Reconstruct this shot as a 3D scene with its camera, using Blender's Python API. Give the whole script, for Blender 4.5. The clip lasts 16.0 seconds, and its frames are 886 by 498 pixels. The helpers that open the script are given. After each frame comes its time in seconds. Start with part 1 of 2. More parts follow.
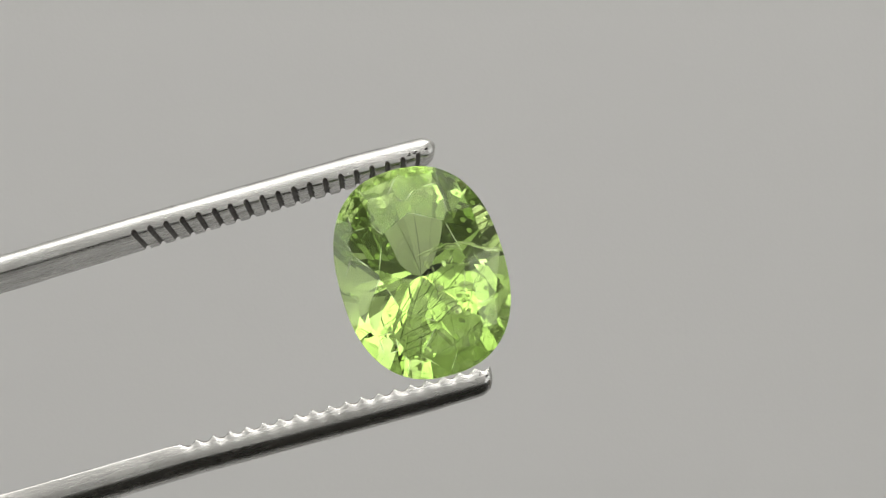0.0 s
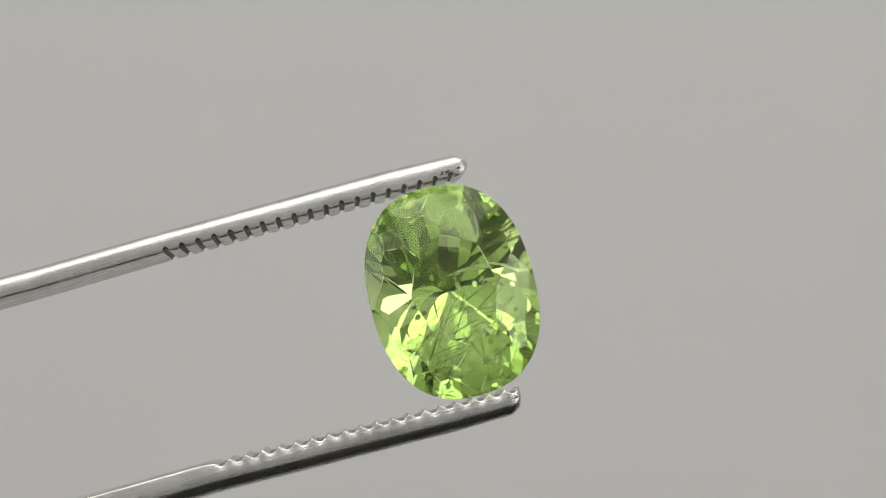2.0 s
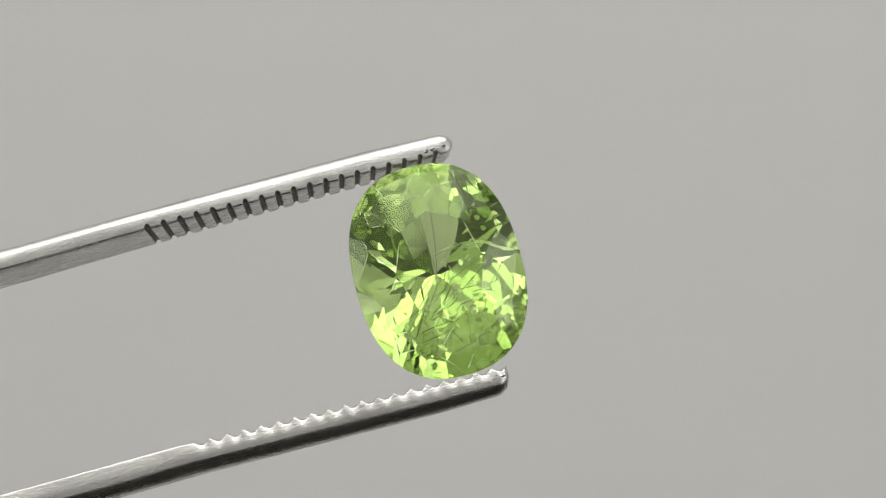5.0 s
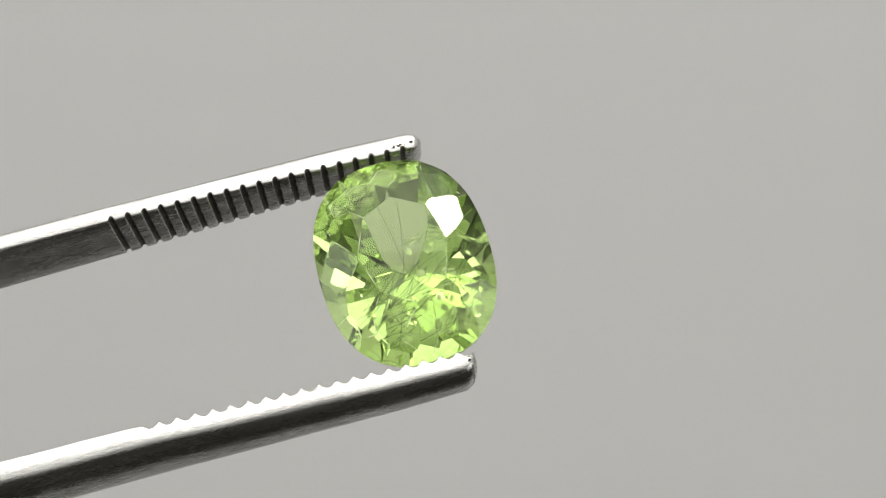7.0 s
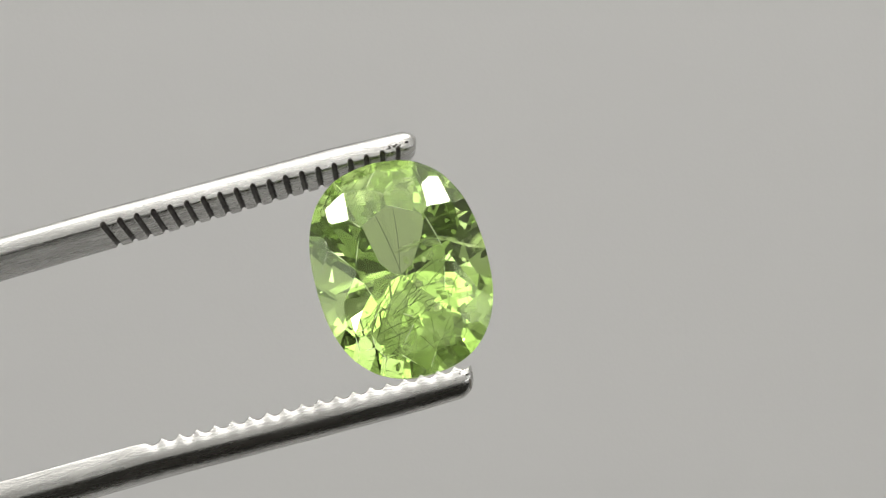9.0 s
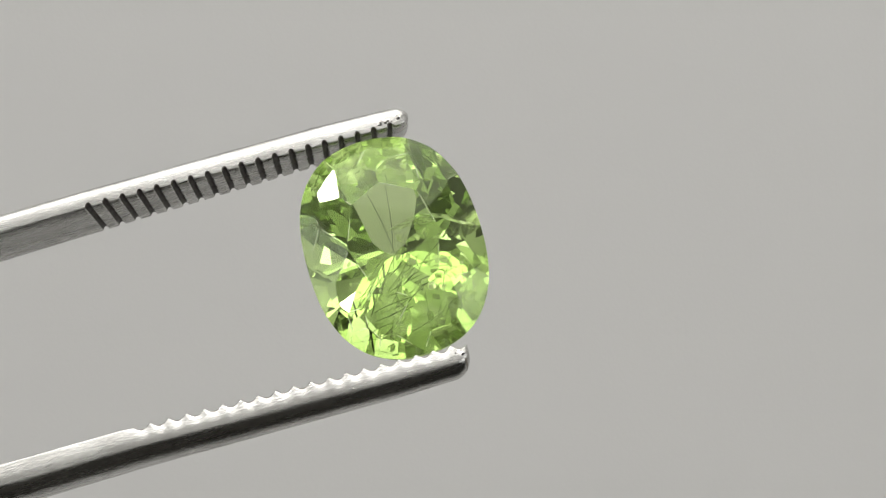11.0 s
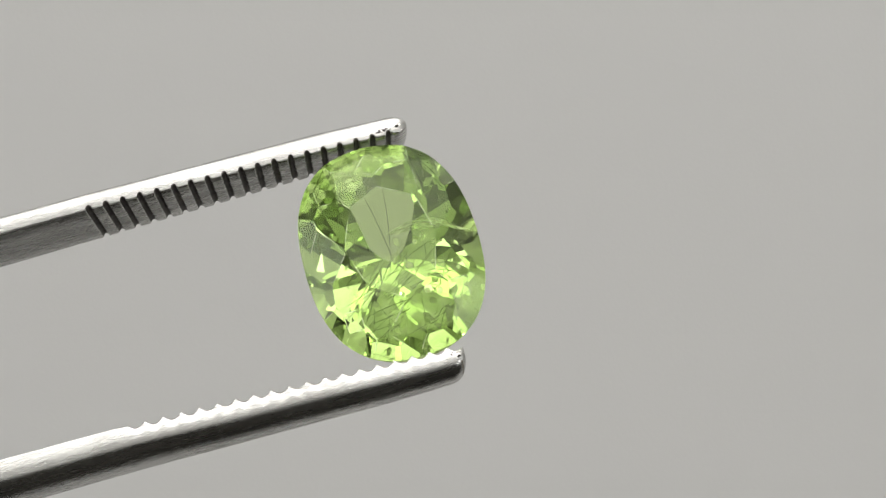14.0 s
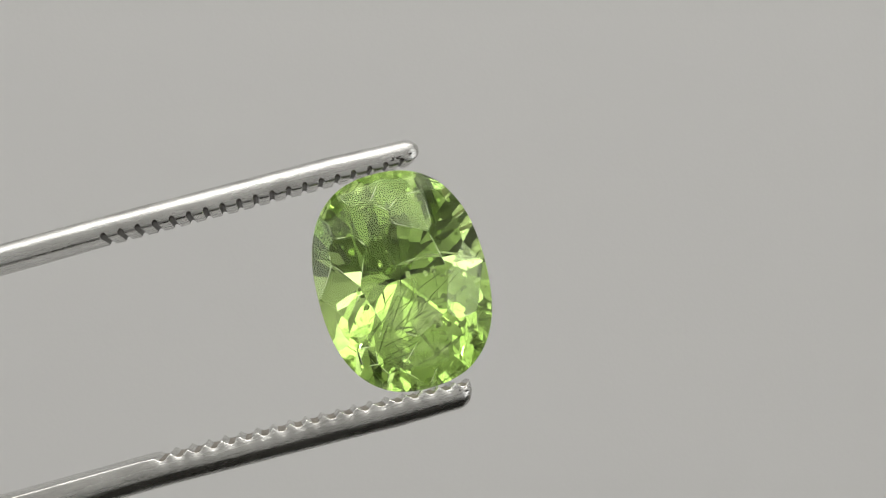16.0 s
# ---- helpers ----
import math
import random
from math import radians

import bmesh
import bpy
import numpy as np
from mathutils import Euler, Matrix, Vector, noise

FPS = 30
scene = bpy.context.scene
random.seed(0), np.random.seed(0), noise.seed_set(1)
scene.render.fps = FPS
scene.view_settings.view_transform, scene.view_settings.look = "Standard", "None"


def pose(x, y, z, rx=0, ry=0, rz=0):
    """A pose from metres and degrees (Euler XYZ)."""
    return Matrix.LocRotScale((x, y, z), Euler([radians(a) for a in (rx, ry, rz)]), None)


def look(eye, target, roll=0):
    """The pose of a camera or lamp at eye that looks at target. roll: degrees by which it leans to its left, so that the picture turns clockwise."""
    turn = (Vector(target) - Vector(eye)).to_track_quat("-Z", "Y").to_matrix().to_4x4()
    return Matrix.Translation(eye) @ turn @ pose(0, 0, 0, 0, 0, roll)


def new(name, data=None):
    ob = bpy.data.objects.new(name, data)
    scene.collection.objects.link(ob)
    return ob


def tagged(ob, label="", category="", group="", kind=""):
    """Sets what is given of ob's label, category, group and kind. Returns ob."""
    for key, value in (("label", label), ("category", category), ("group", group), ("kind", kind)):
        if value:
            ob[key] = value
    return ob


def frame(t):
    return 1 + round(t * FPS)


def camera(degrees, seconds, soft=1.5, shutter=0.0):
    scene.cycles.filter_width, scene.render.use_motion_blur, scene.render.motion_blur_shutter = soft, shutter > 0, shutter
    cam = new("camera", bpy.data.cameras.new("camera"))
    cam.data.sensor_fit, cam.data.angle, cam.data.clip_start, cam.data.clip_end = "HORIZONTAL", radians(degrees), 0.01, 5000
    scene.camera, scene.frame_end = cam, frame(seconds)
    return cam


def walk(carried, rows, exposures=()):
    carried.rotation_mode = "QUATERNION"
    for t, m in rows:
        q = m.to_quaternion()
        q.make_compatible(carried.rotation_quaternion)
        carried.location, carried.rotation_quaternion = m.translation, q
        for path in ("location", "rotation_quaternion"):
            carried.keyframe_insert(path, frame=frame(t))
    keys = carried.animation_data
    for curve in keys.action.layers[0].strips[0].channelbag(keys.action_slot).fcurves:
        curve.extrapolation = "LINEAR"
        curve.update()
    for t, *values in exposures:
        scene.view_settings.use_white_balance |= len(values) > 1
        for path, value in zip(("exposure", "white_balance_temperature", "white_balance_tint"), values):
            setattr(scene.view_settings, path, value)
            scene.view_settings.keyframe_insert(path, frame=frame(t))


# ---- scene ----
cam = camera(40.0, 16.0, soft=1.2)
EYE = pose(0, -0.05495, 0, 90, 0, 0)
walk(cam, [(0, EYE), (16, EYE)],
     [(0, 0.39), (2, 0.39), (3, 0.45), (3.5, 0.50), (4, 0.47), (6.5, 0.44), (7, 0.50), (7.5, 0.47), (8, 0.42), (8.5, 0.39), (9, 0.46),
      (11.5, 0.48), (12.5, 0.37), (13, 0.37), (13.5, 0.37), (14, 0.47), (14.5, 0.50), (15, 0.49), (15.5, 0.42), (16, 0.42)])
MM = 0.001

# ---- light: ceiling panel, soft lamp, two added side fills, four small lamps for facet glints ----
world = bpy.data.worlds.new("room_air")
scene.world = world
world.use_nodes = True
world.node_tree.nodes["Background"].inputs[0].default_value = (0.8, 0.9, 1.0, 1)
world.node_tree.nodes["Background"].inputs[1].default_value = 0.02


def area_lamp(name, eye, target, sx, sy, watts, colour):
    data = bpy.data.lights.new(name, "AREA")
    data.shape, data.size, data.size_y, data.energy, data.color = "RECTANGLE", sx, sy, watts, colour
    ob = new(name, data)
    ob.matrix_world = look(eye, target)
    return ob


area_lamp("softbox_light", (-0.15, -0.60, 0.88), (0, 0.0, 0), 1.25, 0.85, 2.4, (1.0, 0.985, 0.96))
area_lamp("ceiling_light", (0, -0.2, 1.58), (0, -0.2001, 0), 2.6, 2.4, 20.5, (1.0, 0.985, 0.955))
# added lamp, out of view, aimed so the top crown facet flashes
area_lamp("glint_light_top", (-0.033, -0.306, 0.516), (0, 0.0, 0), 0.024, 0.024, 0.25, (1.0, 0.99, 0.97))
ring_lamp = area_lamp("ring_lamp", (0.031, -0.485, 0.352), (0, 0.0, 0), 0.015, 0.015, 0.03, (1.0, 0.99, 0.97))
ring_lamp.data.shape = "DISK"
# two more added lamps, placed where the upper side facets mirror them
area_lamp("glint_light_west", (-0.355, -0.158, 0.389), (0, 0.0, 0), 0.036, 0.036, 0.15, (1.0, 0.985, 0.96))
area_lamp("glint_light_east", (0.266, -0.071, 0.476), (0, 0.0, 0), 0.05, 0.05, 0.25, (1.0, 0.985, 0.96))
# unseen side fills, added to brighten the stone's outer crown facets
area_lamp("side_fill_east", (1.58, -0.45, 0.15), (0, -0.2, 0), 1.2, 1.2, 7.0, (0.97, 0.985, 1.0))
area_lamp("side_fill_west", (-1.58, -0.45, 0.15), (0, -0.2, 0), 1.2, 1.2, 7.0, (0.97, 0.985, 1.0))


# ---- materials ----
def material(name):
    m = bpy.data.materials.new(name)
    m.use_nodes = True
    nt = m.node_tree
    return m, nt, nt.nodes["Principled BSDF"]


def node(nt, kind, **values):
    n = nt.nodes.new(kind)
    for k, v in values.items():
        n.inputs[k.replace("_", " ")].default_value = v
    return n


def noise_tex(nt, scale, detail=4.0, stretch=(1, 1, 1), rough=0.5):
    co = nt.nodes.new("ShaderNodeTexCoord")
    mp = nt.nodes.new("ShaderNodeMapping")
    mp.inputs["Scale"].default_value = stretch
    n = nt.nodes.new("ShaderNodeTexNoise")
    n.inputs["Scale"].default_value, n.inputs["Detail"].default_value, n.inputs["Roughness"].default_value = scale, detail, rough
    nt.links.new(co.outputs["Object"], mp.inputs["Vector"])
    nt.links.new(mp.outputs["Vector"], n.inputs["Vector"])
    return n


def ramp(nt, source, stops):
    r = nt.nodes.new("ShaderNodeValToRGB")
    while len(r.color_ramp.elements) < len(stops):
        r.color_ramp.elements.new(0.5)
    for e, (at, c) in zip(r.color_ramp.elements, stops):
        e.position, e.color = at, (*c, 1) if len(c) == 3 else c
    nt.links.new(source, r.inputs["Fac"])
    return r


def grey(v):
    return (v, v, v)


def bumped(nt, bsdf, sources, distance, strength):
    b = nt.nodes.new("ShaderNodeBump")
    b.inputs["Distance"].default_value, b.inputs["Strength"].default_value = distance, strength
    nt.links.new(sources, b.inputs["Height"])
    nt.links.new(b.outputs["Normal"], bsdf.inputs["Normal"])


def paper_material():
    m, nt, b = material("grey_paper")
    n = noise_tex(nt, 3.0, 3.0)
    r = ramp(nt, n.outputs["Fac"], [(0.3, (0.578, 0.571, 0.554)), (0.7, (0.602, 0.595, 0.578))])
    nt.links.new(r.outputs["Color"], b.inputs["Base Color"])
    b.inputs["Roughness"].default_value = 0.9
    bumped(nt, b, noise_tex(nt, 900, 5).outputs["Fac"], 0.0002, 0.15)
    return m


def plain_material(name, low, high, rough, scale=6.0):
    m, nt, b = material(name)
    r = ramp(nt, noise_tex(nt, scale, 6).outputs["Fac"], [(0.3, low), (0.7, high)])
    nt.links.new(r.outputs["Color"], b.inputs["Base Color"])
    b.inputs["Roughness"].default_value = rough
    return m


def steel_material():
    m, nt, b = material("stainless_steel")
    b.inputs["Metallic"].default_value = 1.0
    grain = noise_tex(nt, 2600, 6, (0.10, 1.0, 1.0), 0.65)
    blotch = noise_tex(nt, 420, 6, (0.6, 1, 1), 0.65)
    speck = noise_tex(nt, 8500, 5, (0.5, 1, 1), 0.65)
    r = ramp(nt, blotch.outputs["Fac"], [(0.3, (0.42, 0.412, 0.392)), (0.64, (0.62, 0.612, 0.588))])
    nt.links.new(r.outputs["Color"], b.inputs["Base Color"])
    rr = ramp(nt, grain.outputs["Fac"], [(0.35, grey(0.34)), (0.65, grey(0.17))])
    nt.links.new(rr.outputs["Color"], b.inputs["Roughness"])
    bumped(nt, b, speck.outputs["Fac"], 0.000022, 0.8)
    return m


def glass_material(name, colour, rough, ior=1.67):
    m, nt, b = material(name)
    g = nt.nodes.new("ShaderNodeBsdfGlass")
    g.inputs["Color"].default_value = (*colour, 1)
    g.inputs["Roughness"].default_value = rough
    g.inputs["IOR"].default_value = ior
    nt.links.new(g.outputs["BSDF"], nt.nodes["Material Output"].inputs["Surface"])
    return m


PAPER = paper_material()
DARK = plain_material("dark_wood_stain", (0.014, 0.014, 0.012), (0.030, 0.028, 0.024), 0.7)
DARK.node_tree.nodes["Principled BSDF"].inputs["Specular IOR Level"].default_value = 0.15
WALL = plain_material("dim_wall_paint", (0.66, 0.66, 0.645), (0.72, 0.72, 0.705), 0.8)
STEEL = steel_material()
# darker metals for the serration bottoms; the darkest also fills the worn pits
BROWN_STEEL = plain_material("brown_groove_steel", (0.16, 0.14, 0.115), (0.30, 0.27, 0.23), 0.5, 3000)
BROWN_STEEL.node_tree.nodes["Principled BSDF"].inputs["Metallic"].default_value = 0.7
DARK_STEEL = plain_material("dark_recess_steel", (0.055, 0.050, 0.044), (0.15, 0.138, 0.122), 0.5, 3000)
DARK_STEEL.node_tree.nodes["Principled BSDF"].inputs["Metallic"].default_value = 0.6
GEM = glass_material("green_gem_crystal", (0.850, 0.944, 0.662), 0.0)
GIRDLE = glass_material("frosted_green_girdle", (0.83, 0.925, 0.62), 0.08)
NEEDLE = plain_material("dark_green_needle", (0.006, 0.010, 0.003), (0.02, 0.03, 0.008), 0.4, 4000)


def veil_material(name, low, high, most, rough):
    """A healed crack: thin, mostly clear, with bright specks."""
    m, nt, b = material(name)
    clear = nt.nodes.new("ShaderNodeBsdfTransparent")
    clear.inputs["Color"].default_value = (0.97, 0.99, 0.93, 1)
    b.inputs["Base Color"].default_value = (0.90, 0.95, 0.72, 1)
    b.inputs["Roughness"].default_value = rough
    speck = ramp(nt, noise_tex(nt, 1500, 8, (1, 1, 1), 0.7).outputs["Fac"], [(low, grey(0.02)), (high, grey(most))])
    blend = nt.nodes.new("ShaderNodeMixShader")
    nt.links.new(speck.outputs["Color"], blend.inputs["Fac"])
    nt.links.new(clear.outputs["BSDF"], blend.inputs[1])
    nt.links.new(b.outputs["BSDF"], blend.inputs[2])
    nt.links.new(blend.outputs["Shader"], nt.nodes["Material Output"].inputs["Surface"])
    return m


SCUFF = veil_material("scuffed_edge", 0.30, 0.55, 0.9, 0.45)
VEIL = veil_material("pale_veil", 0.44, 0.74, 0.28, 0.3)
CRACK = veil_material("bright_crack", 0.36, 0.62, 0.9, 0.2)
HAZE = veil_material("milky_haze", 0.42, 0.78, 0.20, 0.6)
FLAKE = veil_material("glinting_flake", 0.15, 0.55, 0.9, 0.12)
FLAKE.node_tree.nodes["Principled BSDF"].inputs["Metallic"].default_value = 0.85


# ---- mesh helpers ----
def mesh_object(name, bm, mat, parent=None, smooth=False, turned_out=True):
    me = bpy.data.meshes.new(name)
    if turned_out:
        bmesh.ops.recalc_face_normals(bm, faces=bm.faces)
    if smooth:
        for f in bm.faces:
            f.smooth = True
    bm.to_mesh(me)
    bm.free()
    if smooth:
        me.set_sharp_from_angle(angle=radians(40))
    me.materials.append(mat)
    ob = new(name, me)
    ob.parent = parent
    return ob


def part(name, bm, mat, parent, label="", smooth=False):
    return tagged(mesh_object(name, bm, mat, parent, smooth), label)


def slab(x0, y0, z0, x1, y1, z1):
    bm = bmesh.new()
    bmesh.ops.create_cube(bm, size=1)
    for v in bm.verts:
        v.co = Vector(((x0, x1)[v.co.x > 0], (y0, y1)[v.co.y > 0], (z0, z1)[v.co.z > 0]))
    return bm


def lofted(rings):
    """A closed skin over rings of points, capped at both ends."""
    bm = bmesh.new()
    made = [[bm.verts.new(p) for p in ring] for ring in rings]
    n = len(made[0])
    for a, b in zip(made, made[1:]):
        for i in range(n):
            bm.faces.new((a[i], a[(i + 1) % n], b[(i + 1) % n], b[i]))
    bm.faces.new(made[0])
    bm.faces.new(made[-1][::-1])
    return bm


# ---- the room: paper backdrop, walls, and a dark table added out of view ----
def build_backdrop():
    """A sheet of grey paper that hangs behind the stone, its foot on the table."""
    rings = []
    for i in range(41):
        z = -0.26 + 0.86 * i / 40
        y = 0.26 + 0.02 * math.sin(i * 0.13) + 0.10 * max(0, 0.2 - i / 40) ** 2
        rings.append([(-0.7, y, z), (0.7, y, z), (0.7, y + 0.0006, z), (-0.7, y + 0.0006, z)])
    ob = mesh_object("backdrop", lofted(rings), PAPER, smooth=False)
    return tagged(ob, "plain light grey matte paper sheet hanging behind the stone", "backdrop", kind="structure")


def build_room():
    for name, box, mat, label in (
        ("floor", (-1.6, -1.6, -1.02, 1.6, 1.6, -1.0), DARK, "dark stained floor of a dim room"),
        ("ceiling", (-1.6, -1.6, 1.6, 1.6, 1.6, 1.62), WALL, "plain dim grey painted ceiling"),
        ("wall_north", (-1.6, 1.6, -1.0, 1.6, 1.65, 1.6), WALL, "plain dim grey painted wall"),
        ("wall_south", (-1.6, -1.65, -1.0, 1.6, -1.6, 1.6), WALL, "plain dim grey painted wall"),
        ("wall_west", (-1.65, -1.6, -1.0, -1.6, 1.6, 1.6), WALL, "plain dim grey painted wall"),
        ("wall_east", (1.6, -1.6, -1.0, 1.65, 1.6, 1.6), WALL, "plain dim grey painted wall"),
    ):
        tagged(mesh_object(name, slab(*box), mat), label, name.split("_")[0], kind="structure")
    # added table, sized so steel and stone mirror darkness from below
    table = tagged(new("table"), "unseen dark wooden table added below the stone for dark reflections", "table", kind="structure")
    table.location = (0, 0, -1.0)
    part("tabletop", slab(-1.2, -1.2, 0.70, 1.2, 0.7, 0.74), DARK, table)
    for sx in (-1, 1):
        for y in (-1.12, 0.65):
            part("leg", slab(sx * 1.1 - 0.03, y - 0.03, 0.0, sx * 1.1 + 0.03, y + 0.03, 0.70), DARK, table)


# ---- tweezers: x along the arms to the tips, z from jaw to jaw, y away from the viewer; millimetres ----
PITCH, FIRST = 0.745, -12.4
TIPS = {1: 2.10, -1: 1.50}


def groove(x, depth, half, count=19):
    k = (x - FIRST - 0.12) / PITCH
    if k < -0.5 or k > count - 0.5:
        return 0.0
    u = abs(k - round(k)) * PITCH
    return depth * max(0.0, 1 - (u / half) ** 2) ** (0.7 if half < 0.2 else 1.2)


def mix(x, table):
    for (a, va), (b, vb) in zip(table, table[1:]):
        if x <= b:
            s = min(max((x - a) / (b - a), 0), 1)
            return va + (vb - va) * s
    return table[-1][1]


def arm_rings(side):
    xs = [-125 + i * 4.0 for i in range(26)]
    x, tip = -24.0, TIPS[side]
    while x < tip - 0.9:
        xs.append(x)
        x += 0.0466 if x > -12.8 else 0.6
    xs += [tip - d for d in (0.87, 0.75, 0.66, 0.58, 0.5, 0.4, 0.3, 0.22, 0.15, 0.09, 0.04, 0.015, 0.0)]
    face_up = [(-125, 0.3), (-112, 0.6), (-60, 6.3), (-30, 4.95), (-18, 5.08), (-12.4, 5.20), (2.3, 5.16)]
    face_low = [(-125, 0.3), (-112, 0.6), (-60, 5.6), (-30, 4.3), (-12.4, 4.42), (2.3, 4.95)]
    front = [(-125, 4.0), (-60, 4.5), (-18, 1.2), (-12.4, 1.12), (2.3, 0.92)] if side > 0 else [(-125, 4.0), (-60, 4.5), (-18, 1.4), (-12.4, 1.29), (2.3, 1.12)]
    rear = [(-125, 4.0), (-60, 4.5), (-18, 2.42), (-12.4, 2.29), (2.3, 1.15)]
    thick = [(-125, 1.2), (-60, 1.5), (-30, 1.12), (-12.4, 1.10), (-2, 1.20), (2.3, 1.08)] if side > 0 else [(-125, 1.2), (-60, 1.5), (-12.4, 1.42), (-2, 1.36), (2.3, 1.2)]
    rings = []
    for x in xs:
        span = 0.75
        end = math.sqrt(max(0.0, 1 - max(0.0, (x - tip + span) / span) ** 2))
        end = max(end, 0.06) if side > 0 else 0.34 + 0.66 * end
        f, yf, yr, h = mix(x, face_up if side > 0 else face_low), mix(x, front), mix(x, rear), mix(x, thick)
        yf, yr, g = yf * (0.3 + 0.7 * end), yr * (0.3 + 0.7 * end), groove(x, 0.165, 0.14) if side > 0 else groove(x, 0.21, 0.37)
        lift = h * (1 - end) * (0.55 if side > 0 else 0.05)
        h2 = h * end
        ym, half = (yr - yf) / 2, (yr + yf) / 2
        ring = []
        r = min(0.09, h2 * 0.25)
        # inner face with its serrations, narrow flat sides, then the rounded back
        near = half if side > 0 else half * 0.95
        ring += [(-near + r, g), (-half * 0.4, g), (half * 0.4, g), (half - r, g)]
        ring += [(half - r * 0.4, r * 0.15 + g), (half - r * 0.1, r * 0.5 + g), (half, r + g)]
        ring.append((half, max(h2 * 0.36, r + g + 0.01)))
        for i in range(15):
            a = math.pi * i / 14
            e = 2 / ((2.2, 2.5) if side > 0 else (3.4, 3.4))[a > math.pi / 2]
            y = half * math.copysign(abs(math.cos(a)) ** e, math.cos(a))
            z = h2 * 0.46 + (h2 * 0.54) * math.sin(a) ** e
            if side > 0 or a <= math.pi / 2:
                ring.append((y, max(z, r + g + 0.02)))
        if side < 0:
            # the lower arm's front is ground flat, with a bevel towards its back
            for y, z in ((-0.28, 1.0), (-0.44, 0.975), (-0.60, 0.94), (-0.82, 0.84), (-0.94, 0.73), (-0.985, 0.65), (-1.0, 0.57)):
                ring.append((half * y, max(h2 * z, r + g + 0.02)))
        ring.append((-half * (1 if side > 0 else 0.985), max(h2 * 0.30, r + g + 0.01)))
        ring += [(-near, r + g), (-near + r * 0.1, r * 0.5 + g), (-near + r * 0.4, r * 0.15 + g)]
        rings.append([(x * MM, (ym + y) * MM, side * (f + lift + z) * MM) for y, z in ring])
    return rings


def darker_grooves(arm, side):
    """The bottoms of the serrations take a second, darker material."""
    arm.data.materials.append(DARK_STEEL if side > 0 else BROWN_STEEL)
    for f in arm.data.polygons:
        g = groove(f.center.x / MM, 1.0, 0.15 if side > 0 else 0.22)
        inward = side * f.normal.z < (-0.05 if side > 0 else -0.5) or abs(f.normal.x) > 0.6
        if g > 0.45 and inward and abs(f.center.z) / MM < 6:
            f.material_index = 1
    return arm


def blob(x, y, z, rx, ry, rz, seed):
    """A shallow uneven mark, pressed into the steel."""
    bm = bmesh.new()
    bmesh.ops.create_icosphere(bm, subdivisions=2, radius=1)
    for v in bm.verts:
        k = 1 + 0.45 * noise.noise(v.co * 1.6 + Vector((seed, 0, 0)))
        v.co = Vector(((x + v.co.x * rx * k) * MM, (y + v.co.y * ry * k) * MM, (z + v.co.z * rz * k) * MM))
    return bm


def build_tweezers():
    tw = tagged(new("tweezers"), "polished stainless steel tweezers with serrated jaws gripping a green stone", "tweezers")
    upper = darker_grooves(part("upper_arm", lofted(arm_rings(1)), STEEL, tw, smooth=True), 1)
    lower = darker_grooves(part("lower_arm", lofted(arm_rings(-1)), STEEL, tw, smooth=True), -1)
    rnd = random.Random(7)
    for i in range(9):
        part("wear_pit", blob(1.0 + rnd.uniform(-0.35, 0.6), -0.80 + rnd.uniform(-0.06, 0.06), 5.38 + rnd.uniform(-0.08, 0.16), rnd.uniform(0.06, 0.15), 0.17, rnd.uniform(0.04, 0.09), i), DARK_STEEL, upper, "dark worn pit")
    for i in range(3):
        part("wear_pit", blob(0.85 + rnd.uniform(-0.3, 0.35), -0.97 + rnd.uniform(-0.04, 0.04), -5.35 + rnd.uniform(-0.2, 0.2), rnd.uniform(0.04, 0.09), 0.14, rnd.uniform(0.03, 0.09), 20 + i), DARK_STEEL, lower, "dark worn pit")
    part("rear_joint", slab(-125 * MM, -3.6 * MM, -0.32 * MM, -113 * MM, 3.6 * MM, 0.32 * MM), STEEL, tw)
    return tw


# ---- the stone ----
OFF_Y, SEED = -0.4, 9
HALF_X, HALF_Z, OFF_X, OFF_Z, LEAN = 3.86, 4.96, -0.21, 0.10, -0.6


def cut(bm, co, no):
    out = bmesh.ops.bisect_plane(bm, geom=bm.verts[:] + bm.edges[:] + bm.faces[:], dist=1e-7, plane_co=co, plane_no=no, clear_outer=True)
    edges = [e for e in out["geom_cut"] if isinstance(e, bmesh.types.BMEdge)]
    if len(edges) > 2:
        bmesh.ops.edgeloop_fill(bm, edges=edges)


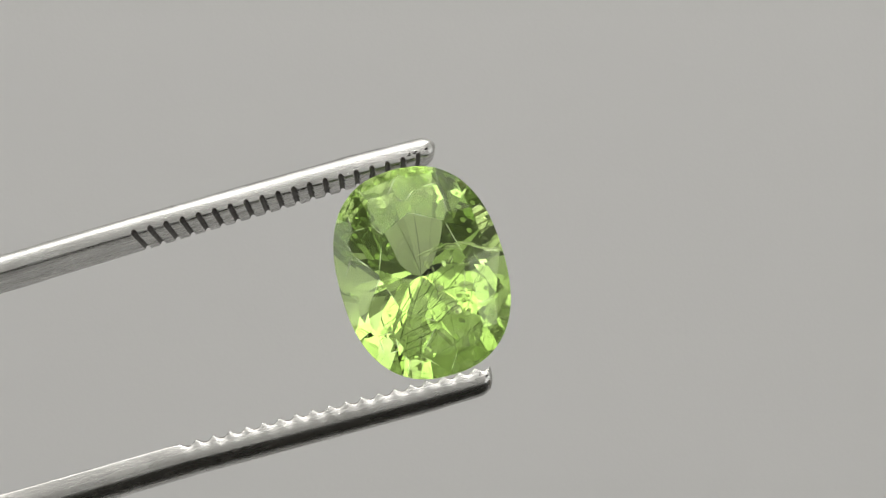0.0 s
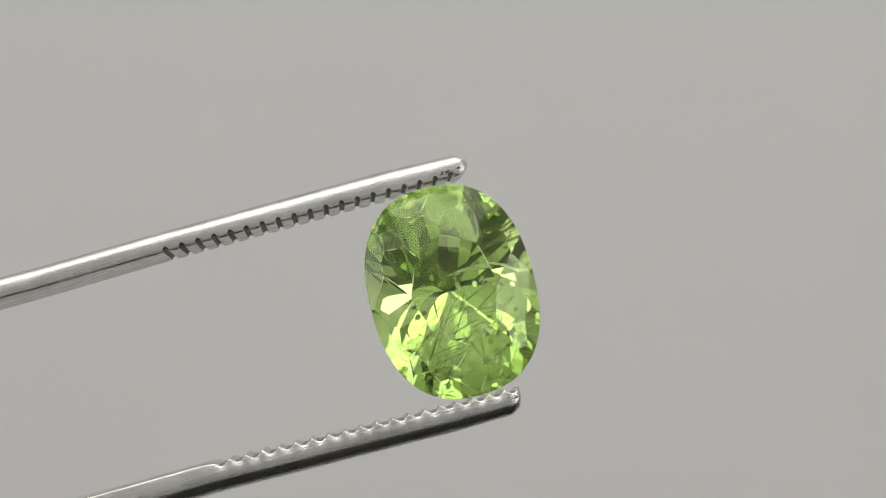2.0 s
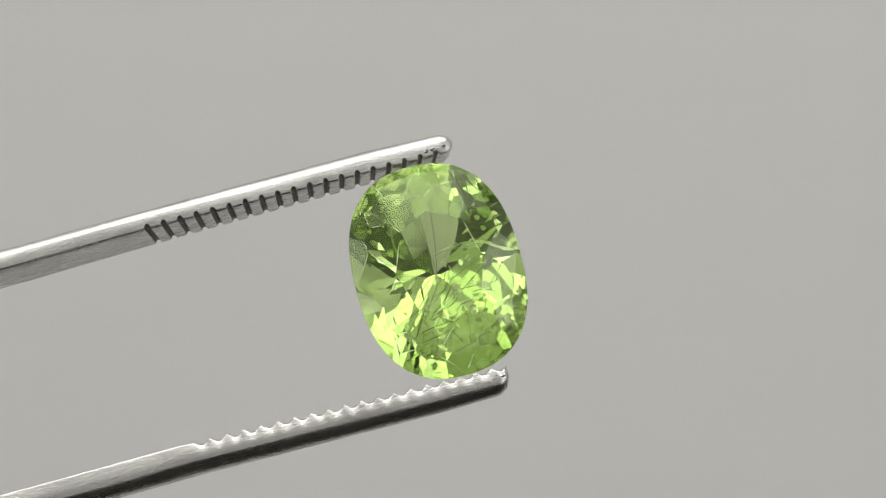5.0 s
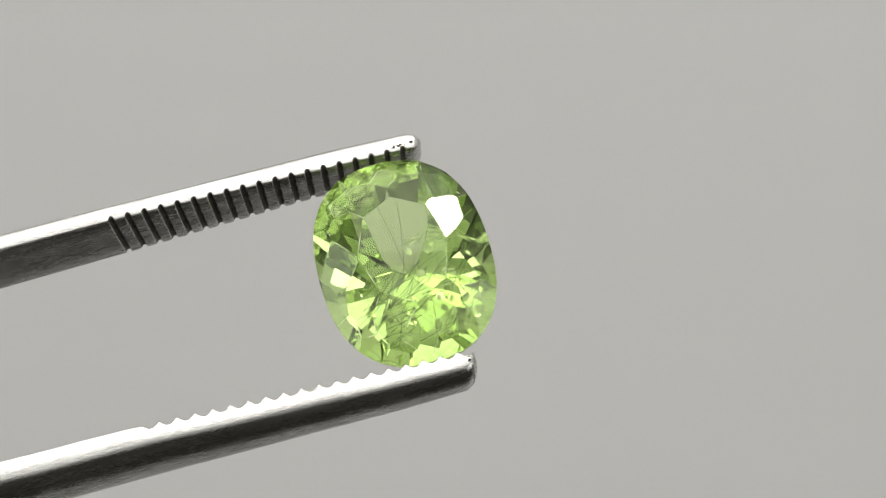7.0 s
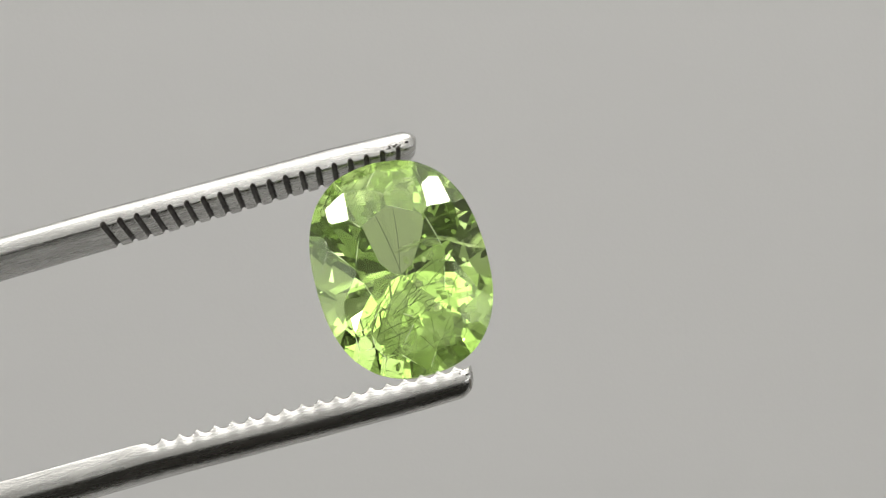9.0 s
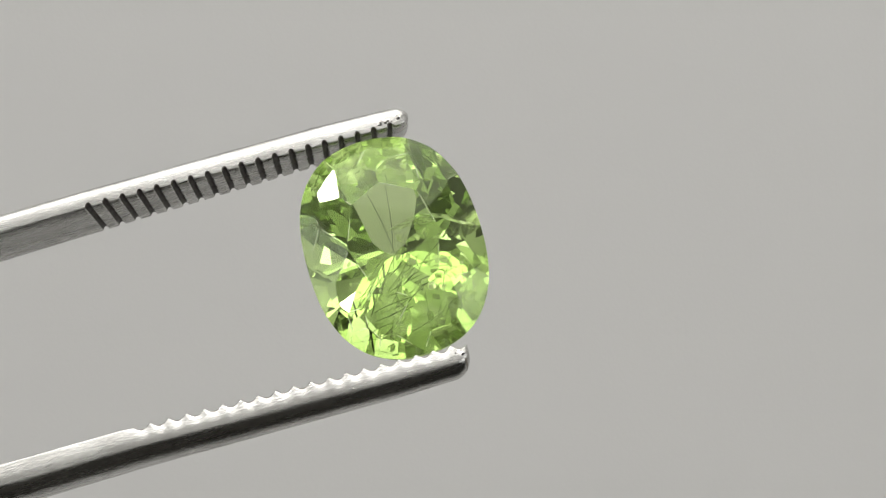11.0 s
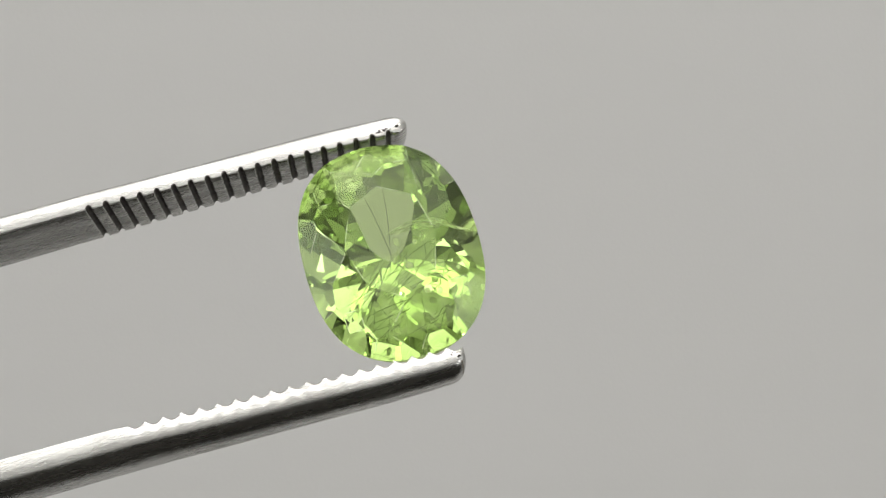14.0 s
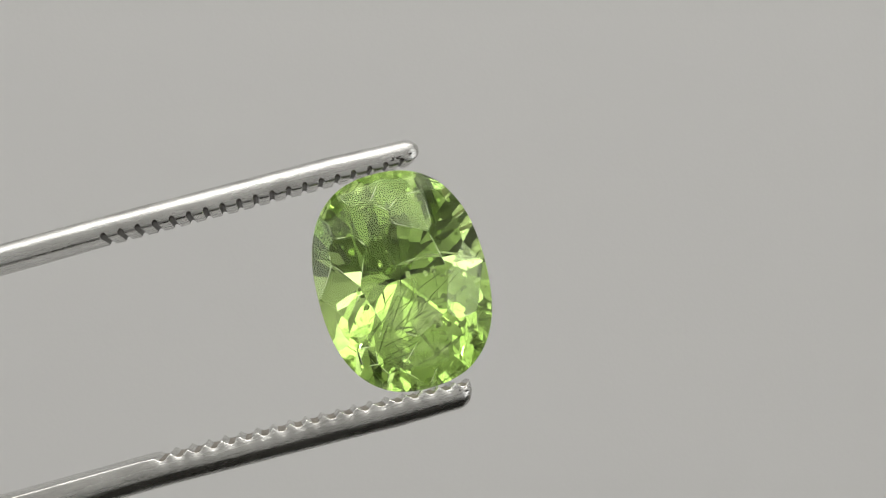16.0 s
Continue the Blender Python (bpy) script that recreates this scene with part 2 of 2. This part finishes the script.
def build_gem():
    """An oval cushion cut: girdle outline first, then each facet is cut as a plane. Unit radius; depth in millimetres."""
    bm = bmesh.new()
    n, power = 72, 2 / 2.41
    lo, hi = [], []
    for i in range(n):
        a = 2 * math.pi * (i + 0.5) / n
        x = math.copysign(abs(math.cos(a)) ** power, math.cos(a))
        z = math.copysign(abs(math.sin(a)) ** power, math.sin(a))
        lo.append(bm.verts.new((x, -3.0, z)))
        hi.append(bm.verts.new((x, 7.0, z)))
    for i in range(n):
        bm.faces.new((lo[i], lo[(i + 1) % n], hi[(i + 1) % n], hi[i]))
    bm.faces.new(lo[::-1])
    bm.faces.new(hi)
    rnd = random.Random(SEED)

    def facet(turn, radius, y, slope, front, loose=1.0):
        """A plane across azimuth turn that passes at radius and depth y and rises by slope millimetres per unit radius."""
        a = radians(turn + rnd.uniform(-3.0, 3.0) * loose)
        slope *= 1 + rnd.uniform(-0.04, 0.04) * loose
        d = Vector((math.cos(a), 0, math.sin(a)))
        if radius >= 1:
            radius *= (abs(d.x) ** 2.41 + abs(d.z) ** 2.41) ** (-1 / 2.41)
        cut(bm, d * radius + Vector((0, y, 0)), Vector((d.x * slope, -1 if front else 1, d.z * slope)))

    # crown: table, eight stars and eight mains, sixteen halves
    cut(bm, Vector((0, -1.25, 0)), Vector((0, -1, 0)))
    for k, (turn, slope) in enumerate(((-4, 2.25), (43, 2.20), (90, 2.50), (130, 2.20), (180, 2.30), (222, 2.25), (268, 2.35), (318, 2.25))):
        facet(turn, 1.0, -0.15, slope, True, 0.2)
        facet(turn + 23, 0.48, -1.25, 1.70, True, 0.8)
    for k in range(16):
        facet(22.5 * k + 11.25, 1.0, -0.05, 3.35 if k == 2 else 3.0, True, 0.7)
    # pavilion: halves along the girdle, a middle row, then the large mains that meet in a blunt keel
    for k in range(24):
        facet(15 * k + 5 + rnd.uniform(-3, 3), 1.03, 0.12, 5.2, False)
    for k in range(18):
        facet(20 * k + 9 + rnd.uniform(-4, 4), 0.82, 1.12, 4.65, False, 1.5)
    for k in range(13):
        facet(27.7 * k + 3 + rnd.uniform(-6, 6), 0.66, 1.86, 4.3, False, 1.5)
    for turn in (72, 108):
        facet(turn, 0.55, 2.25, 4.06, False, 0.1)
    for turn in (205, 250, 292, 338):
        facet(turn, 0.50, 2.42, 3.85, False, 0.6)
    cut(bm, Vector((0, 4.45, 0)), Vector((0, 1, 0)))
    s, c = math.sin(radians(LEAN)), math.cos(radians(LEAN))
    for v in bm.verts:
        x, y, z = v.co.x * HALF_X, v.co.y, v.co.z * HALF_Z
        v.co = Vector(((OFF_X + x * c - z * s) * MM, (y + OFF_Y) * MM, (OFF_Z + x * s + z * c) * MM))
    gem = tagged(new("gemstone"), "faceted oval yellow-green transparent gemstone with needle inclusions held in tweezers", "gemstone")
    # the skin comes apart into table, crown, girdle and pavilion, which close on one another
    bmesh.ops.recalc_face_normals(bm, faces=bm.faces)
    groups = {"table_facet": [], "crown": [], "girdle": [], "pavilion": []}
    for f in bm.faces:
        y = f.normal.y
        groups["table_facet" if y < -0.999 else "crown" if y < -0.1 else "pavilion" if y > 0.1 else "girdle"].append([v.co.copy() for v in f.verts])
    edges = []
    for e in bm.edges:
        f, g = e.link_faces[:2]
        if max(f.normal.y, g.normal.y) < -0.1 and f.normal.angle(g.normal) > radians(4):
            edges.append((e.verts[0].co / MM, e.verts[1].co / MM))
    bm.free()
    for name, faces in groups.items():
        piece = bmesh.new()
        for corners in faces:
            piece.faces.new([piece.verts.new(c) for c in corners])
        bmesh.ops.remove_doubles(piece, verts=piece.verts, dist=1e-8)
        skin = tagged(mesh_object(name, piece, GIRDLE if name == "girdle" else GEM, gem, turned_out=False))
        skin.visible_shadow = False  # clear crystal lets the lamps reach what lies in it
    add_worn_edges(gem, edges)
    add_inclusions(gem)
    return gem


def needle(a, b, bend, radius):
    """A thin bent hair from a to b, millimetres."""
    a, b = Vector(a), Vector(b)
    way = (b - a).normalized()
    side = way.cross(Vector((0.3, 1, 0.2))).normalized()
    up = way.cross(side)
    rings = []
    for i in range(7):
        s = i / 6
        c = a.lerp(b, s) + side * bend * math.sin(math.pi * s)
        r = radius * (0.35 + 0.65 * math.sin(math.pi * (0.12 + 0.76 * s)))
        rings.append([(c + (side * math.cos(k * math.pi / 2.5) + up * math.sin(k * math.pi / 2.5)) * r) * MM for k in range(5)])
    return lofted(rings)


def veil_sheet(cx, cy, cz, wide, deep, arch, tilt, seed, fall=0.0):
    """A thin curved crack that lies across the stone."""
    bm = bmesh.new()
    grid, n = {}, 18
    for i in range(n + 1):
        for j in range(n + 1):
            u, v = i / n * 2 - 1, j / n * 2 - 1
            w = 1 + 0.18 * noise.noise(Vector((u * 2, v * 2, seed)))
            r = math.hypot(u, v)
            k = 1 if r < 1e-6 else max(abs(u), abs(v)) / r
            x, y = u * k * wide * w, v * k * deep * w
            z = arch * (1 - u * u) + tilt * y - fall * u + 0.10 * noise.noise(Vector((u * 3, v * 3, seed + 5)))
            grid[i, j] = bm.verts.new(((cx + x) * MM, (cy + y) * MM, (cz + z) * MM))
    for i in range(n):
        for j in range(n):
            bm.faces.new((grid[i, j], grid[i + 1, j], grid[i + 1, j + 1], grid[i, j + 1]))
    return bm


def add_worn_edges(gem, edges):
    """Some facet edges of the crown are scuffed along a stretch and catch the light."""
    rnd = random.Random(5)
    for a, b in edges:
        if (b - a).length < 0.5 or rnd.random() < 0.45:
            continue
        at = rnd.uniform(0, 0.45)
        till = min(1.0, at + rnd.uniform(0.3, 0.8))
        part("worn_edge", needle(a.lerp(b, at), a.lerp(b, till), 0.0, rnd.uniform(0.009, 0.017)), SCUFF, gem, "pale scuffed facet edge")


def add_inclusions(gem):
    rnd = random.Random(11)
    part("needle", needle((1.50, 0.0, 4.30), (1.64, -0.25, 2.1), 0.06, 0.050), NEEDLE, gem, "thick black needle near the stone's upper edge")
    part("needle", needle((1.92, 0.0, 4.10), (1.90, -0.2, 2.8), 0.05, 0.032), NEEDLE, gem)
    part("needle", needle((-0.9, 0.2, 3.6), (-0.2, 1.2, -0.6), 0.10, 0.014), NEEDLE, gem)
    part("needle", needle((0.2, 0.3, 3.1), (-0.5, 1.4, -0.8), 0.12, 0.014), NEEDLE, gem)
    for i in range(62):
        x, z, y = rnd.uniform(-2.2, 2.2), rnd.uniform(-3.3, -0.4), rnd.uniform(-0.6, 0.3)
        a = radians(rnd.gauss(38, 22))
        length = rnd.uniform(0.5, 2.4)
        part("needle", needle((x - length * math.cos(a) / 2, y, z - length * math.sin(a) / 2), (x + length * math.cos(a) / 2, y + rnd.uniform(-0.3, 0.3), z + length * math.sin(a) / 2),
                              rnd.uniform(-0.12, 0.12), rnd.uniform(0.007, 0.016)), NEEDLE, gem)
    for i in range(70):
        bm = bmesh.new()
        m = Matrix.Translation(Vector((rnd.uniform(-2.3, 2.3), rnd.uniform(-0.6, 0.9), rnd.uniform(-3.4, 0.3))) * MM) @ Euler([rnd.uniform(0, 6) for k in range(3)]).to_matrix().to_4x4()
        n, size = rnd.choice((4, 5, 6)), rnd.uniform(0.07, 0.30) * MM
        bm.faces.new([bm.verts.new(m @ Vector((math.cos(6.283 * k / n) * size * rnd.uniform(0.6, 1.2), math.sin(6.283 * k / n) * size * rnd.uniform(0.5, 1.0), 0))) for k in range(n)])
        part("flake", bm, FLAKE, gem)
    part("veil", veil_sheet(1.5, 0.3, 0.45, 1.75, 0.9, 0.35, -0.05, 1, 0.36), CRACK, gem, "pale healed crack across the stone", smooth=True)
    part("veil", veil_sheet(-0.3, 0.7, -1.4, 2.6, 1.2, 0.3, 0.6, 2), VEIL, gem, smooth=True)
    part("veil", veil_sheet(0.3, 0.5, -2.9, 1.9, 0.9, -0.2, -0.9, 3), VEIL, gem, smooth=True)
    for y, z, wide, tall, lean, seed in ((0.75, -1.9, 2.5, 1.7, 78, 21), (1.35, -1.3, 2.0, 1.3, 100, 22), (0.25, -2.3, 2.2, 1.3, 70, 23), (-0.05, -3.1, 1.7, 0.8, 74, 24)):
        bm = veil_sheet(0, 0, 0, wide, tall, 0.25, 0, seed)
        bmesh.ops.transform(bm, matrix=Matrix.Translation((0, y * MM, z * MM)) @ Matrix.Rotation(radians(lean), 4, "X"), verts=bm.verts)
        part("haze_cloud", bm, HAZE, gem, "milky cloud of fine inclusions", smooth=True)
    part("veil", veil_sheet(1.2, 0.6, -0.5, 1.6, 0.9, 0.3, -0.8, 4), VEIL, gem, smooth=True)
    part("veil", veil_sheet(-1.4, 0.4, -0.3, 1.4, 0.8, 0.2, 0.5, 5), VEIL, gem, smooth=True)


# ---- what moves: tweezers and stone are turned together before the still camera ----
def held(x, y, z, rise, turn, roll):
    """Millimetres; the arms' rise in the picture's plane, their turn in depth and their roll."""
    return (Matrix.Translation((x * MM, y * MM, z * MM)) @ Matrix.Rotation(radians(-rise), 4, "Y")
            @ Matrix.Rotation(radians(turn), 4, "Z") @ Matrix.Rotation(radians(roll), 4, "X"))


PATH = [
    (0, -0.760, 1.495, -1.124, 15.91, 5.61, -9.89),
    (0.3, -0.111, 1.034, -1.210, 15.71, 5.50, -9.47),
    (0.5, -0.199, 0.742, -0.904, 15.57, 5.43, -10.77),
    (0.8, 1.046, 0.392, -1.582, 15.60, 5.84, -4.91),
    (1, 0.656, 0.710, -1.682, 15.62, 6.12, -6.98),
    (1.2, 0.228, 0.886, -1.214, 15.56, 5.94, -8.38),
    (1.5, -0.097, 0.674, -1.057, 15.47, 5.68, -9.91),
    (1.8, 0.639, 1.187, -2.215, 15.36, 6.00, -5.35),
    (2, 0.634, 1.784, -2.019, 15.29, 6.22, -4.98),
    (2.3, 0.275, 0.883, -1.427, 15.28, 5.78, -9.66),
    (2.5, 0.282, 0.441, -1.069, 15.27, 5.49, -11.93),
    (2.8, 0.388, 0.271, -0.762, 15.09, 5.58, -14.94),
    (3, 0.334, -0.036, -0.774, 14.97, 5.64, -17.79),
    (3.3, 0.060, 0.229, -0.524, 15.01, 5.69, -20.74),
    (3.5, -0.574, 0.165, -0.821, 15.04, 5.72, -21.56),
    (3.8, -0.284, 0.206, -0.945, 15.01, 6.37, -16.84),
    (4, -0.075, 0.095, -1.331, 14.99, 6.81, -11.29),
    (4.2, 0.079, 1.061, -1.116, 15.34, 7.00, -8.56),
    (6.3, -0.220, -0.862, -0.970, 14.59, 5.59, -16.39),
    (6.5, -0.111, -1.293, -0.585, 14.61, 4.50, -19.66),
    (6.8, -1.370, -0.798, -0.110, 14.66, 5.45, -22.67),
    (7, -1.485, -0.663, -0.677, 14.69, 6.08, -23.60),
    (7.2, -0.885, -0.103, -0.923, 14.86, 6.64, -18.17),
    (7.5, -0.276, 0.621, -1.569, 15.12, 7.49, -10.18),
    (7.8, -0.366, 0.542, -1.645, 15.14, 8.22, -7.38),
    (8, -0.549, 0.559, -1.894, 15.16, 8.71, -4.98),
    (8.3, -0.502, 0.840, -2.209, 15.20, 8.79, -4.18),
    (8.5, -0.731, 1.011, -2.278, 15.22, 8.84, -3.51),
    (8.8, -1.159, -0.014, -1.828, 15.26, 7.14, -8.70),
    (9, -1.652, -0.571, -0.937, 15.29, 6.00, -13.65),
    (9.2, -2.023, -1.101, -0.676, 15.21, 6.55, -16.91),
    (11.3, -1.834, -1.872, 0.037, 16.09, 6.04, -12.46),
    (11.5, -1.207, -1.039, -0.459, 15.89, 6.65, -8.29),
    (11.8, -1.073, -0.272, -1.100, 15.81, 7.15, -5.99),
    (12, -0.724, -0.035, -1.288, 15.76, 7.49, -2.87),
    (12.3, -1.154, 0.507, -1.684, 15.63, 8.11, -2.72),
    (12.5, -1.501, 0.801, -1.657, 15.55, 8.52, -1.72),
    (12.8, -1.531, 0.873, -1.841, 15.68, 9.13, -1.03),
    (13, -1.379, 0.910, -1.706, 15.76, 9.53, 0.07),
    (13.3, -1.752, 0.686, -1.883, 15.68, 8.40, -3.90),
    (13.5, -2.267, 0.150, -1.113, 15.62, 7.64, -7.41),
    (13.7, -2.214, -0.458, -0.688, 15.48, 7.37, -12.34),
    (14, -2.036, -1.579, -0.209, 15.26, 6.96, -17.98),
    (14.3, -2.564, -1.216, 0.318, 15.06, 7.60, -21.20),
    (14.5, -2.768, -1.155, 0.138, 14.93, 8.03, -25.85),
    (14.8, -2.796, -0.902, 0.170, 15.15, 7.78, -21.55),
    (15, -2.319, -1.063, -0.128, 15.30, 7.62, -18.28),
    (15.3, -2.054, -0.640, -0.528, 15.33, 7.58, -10.17),
    (15.5, -1.921, -0.316, -1.002, 15.35, 7.56, -5.32),
    (15.8, -2.011, -0.078, -1.469, 15.16, 8.24, -3.49),
    (16, -1.646, 0.178, -1.487, 15.04, 8.69, -2.20),
]


def motions():
    rows = [(t, held(*p)) for t, *p in PATH]
    walk(tweezers, rows)
    walk(gemstone, rows)


build_backdrop()
build_room()
tweezers = build_tweezers()
gemstone = build_gem()
motions()
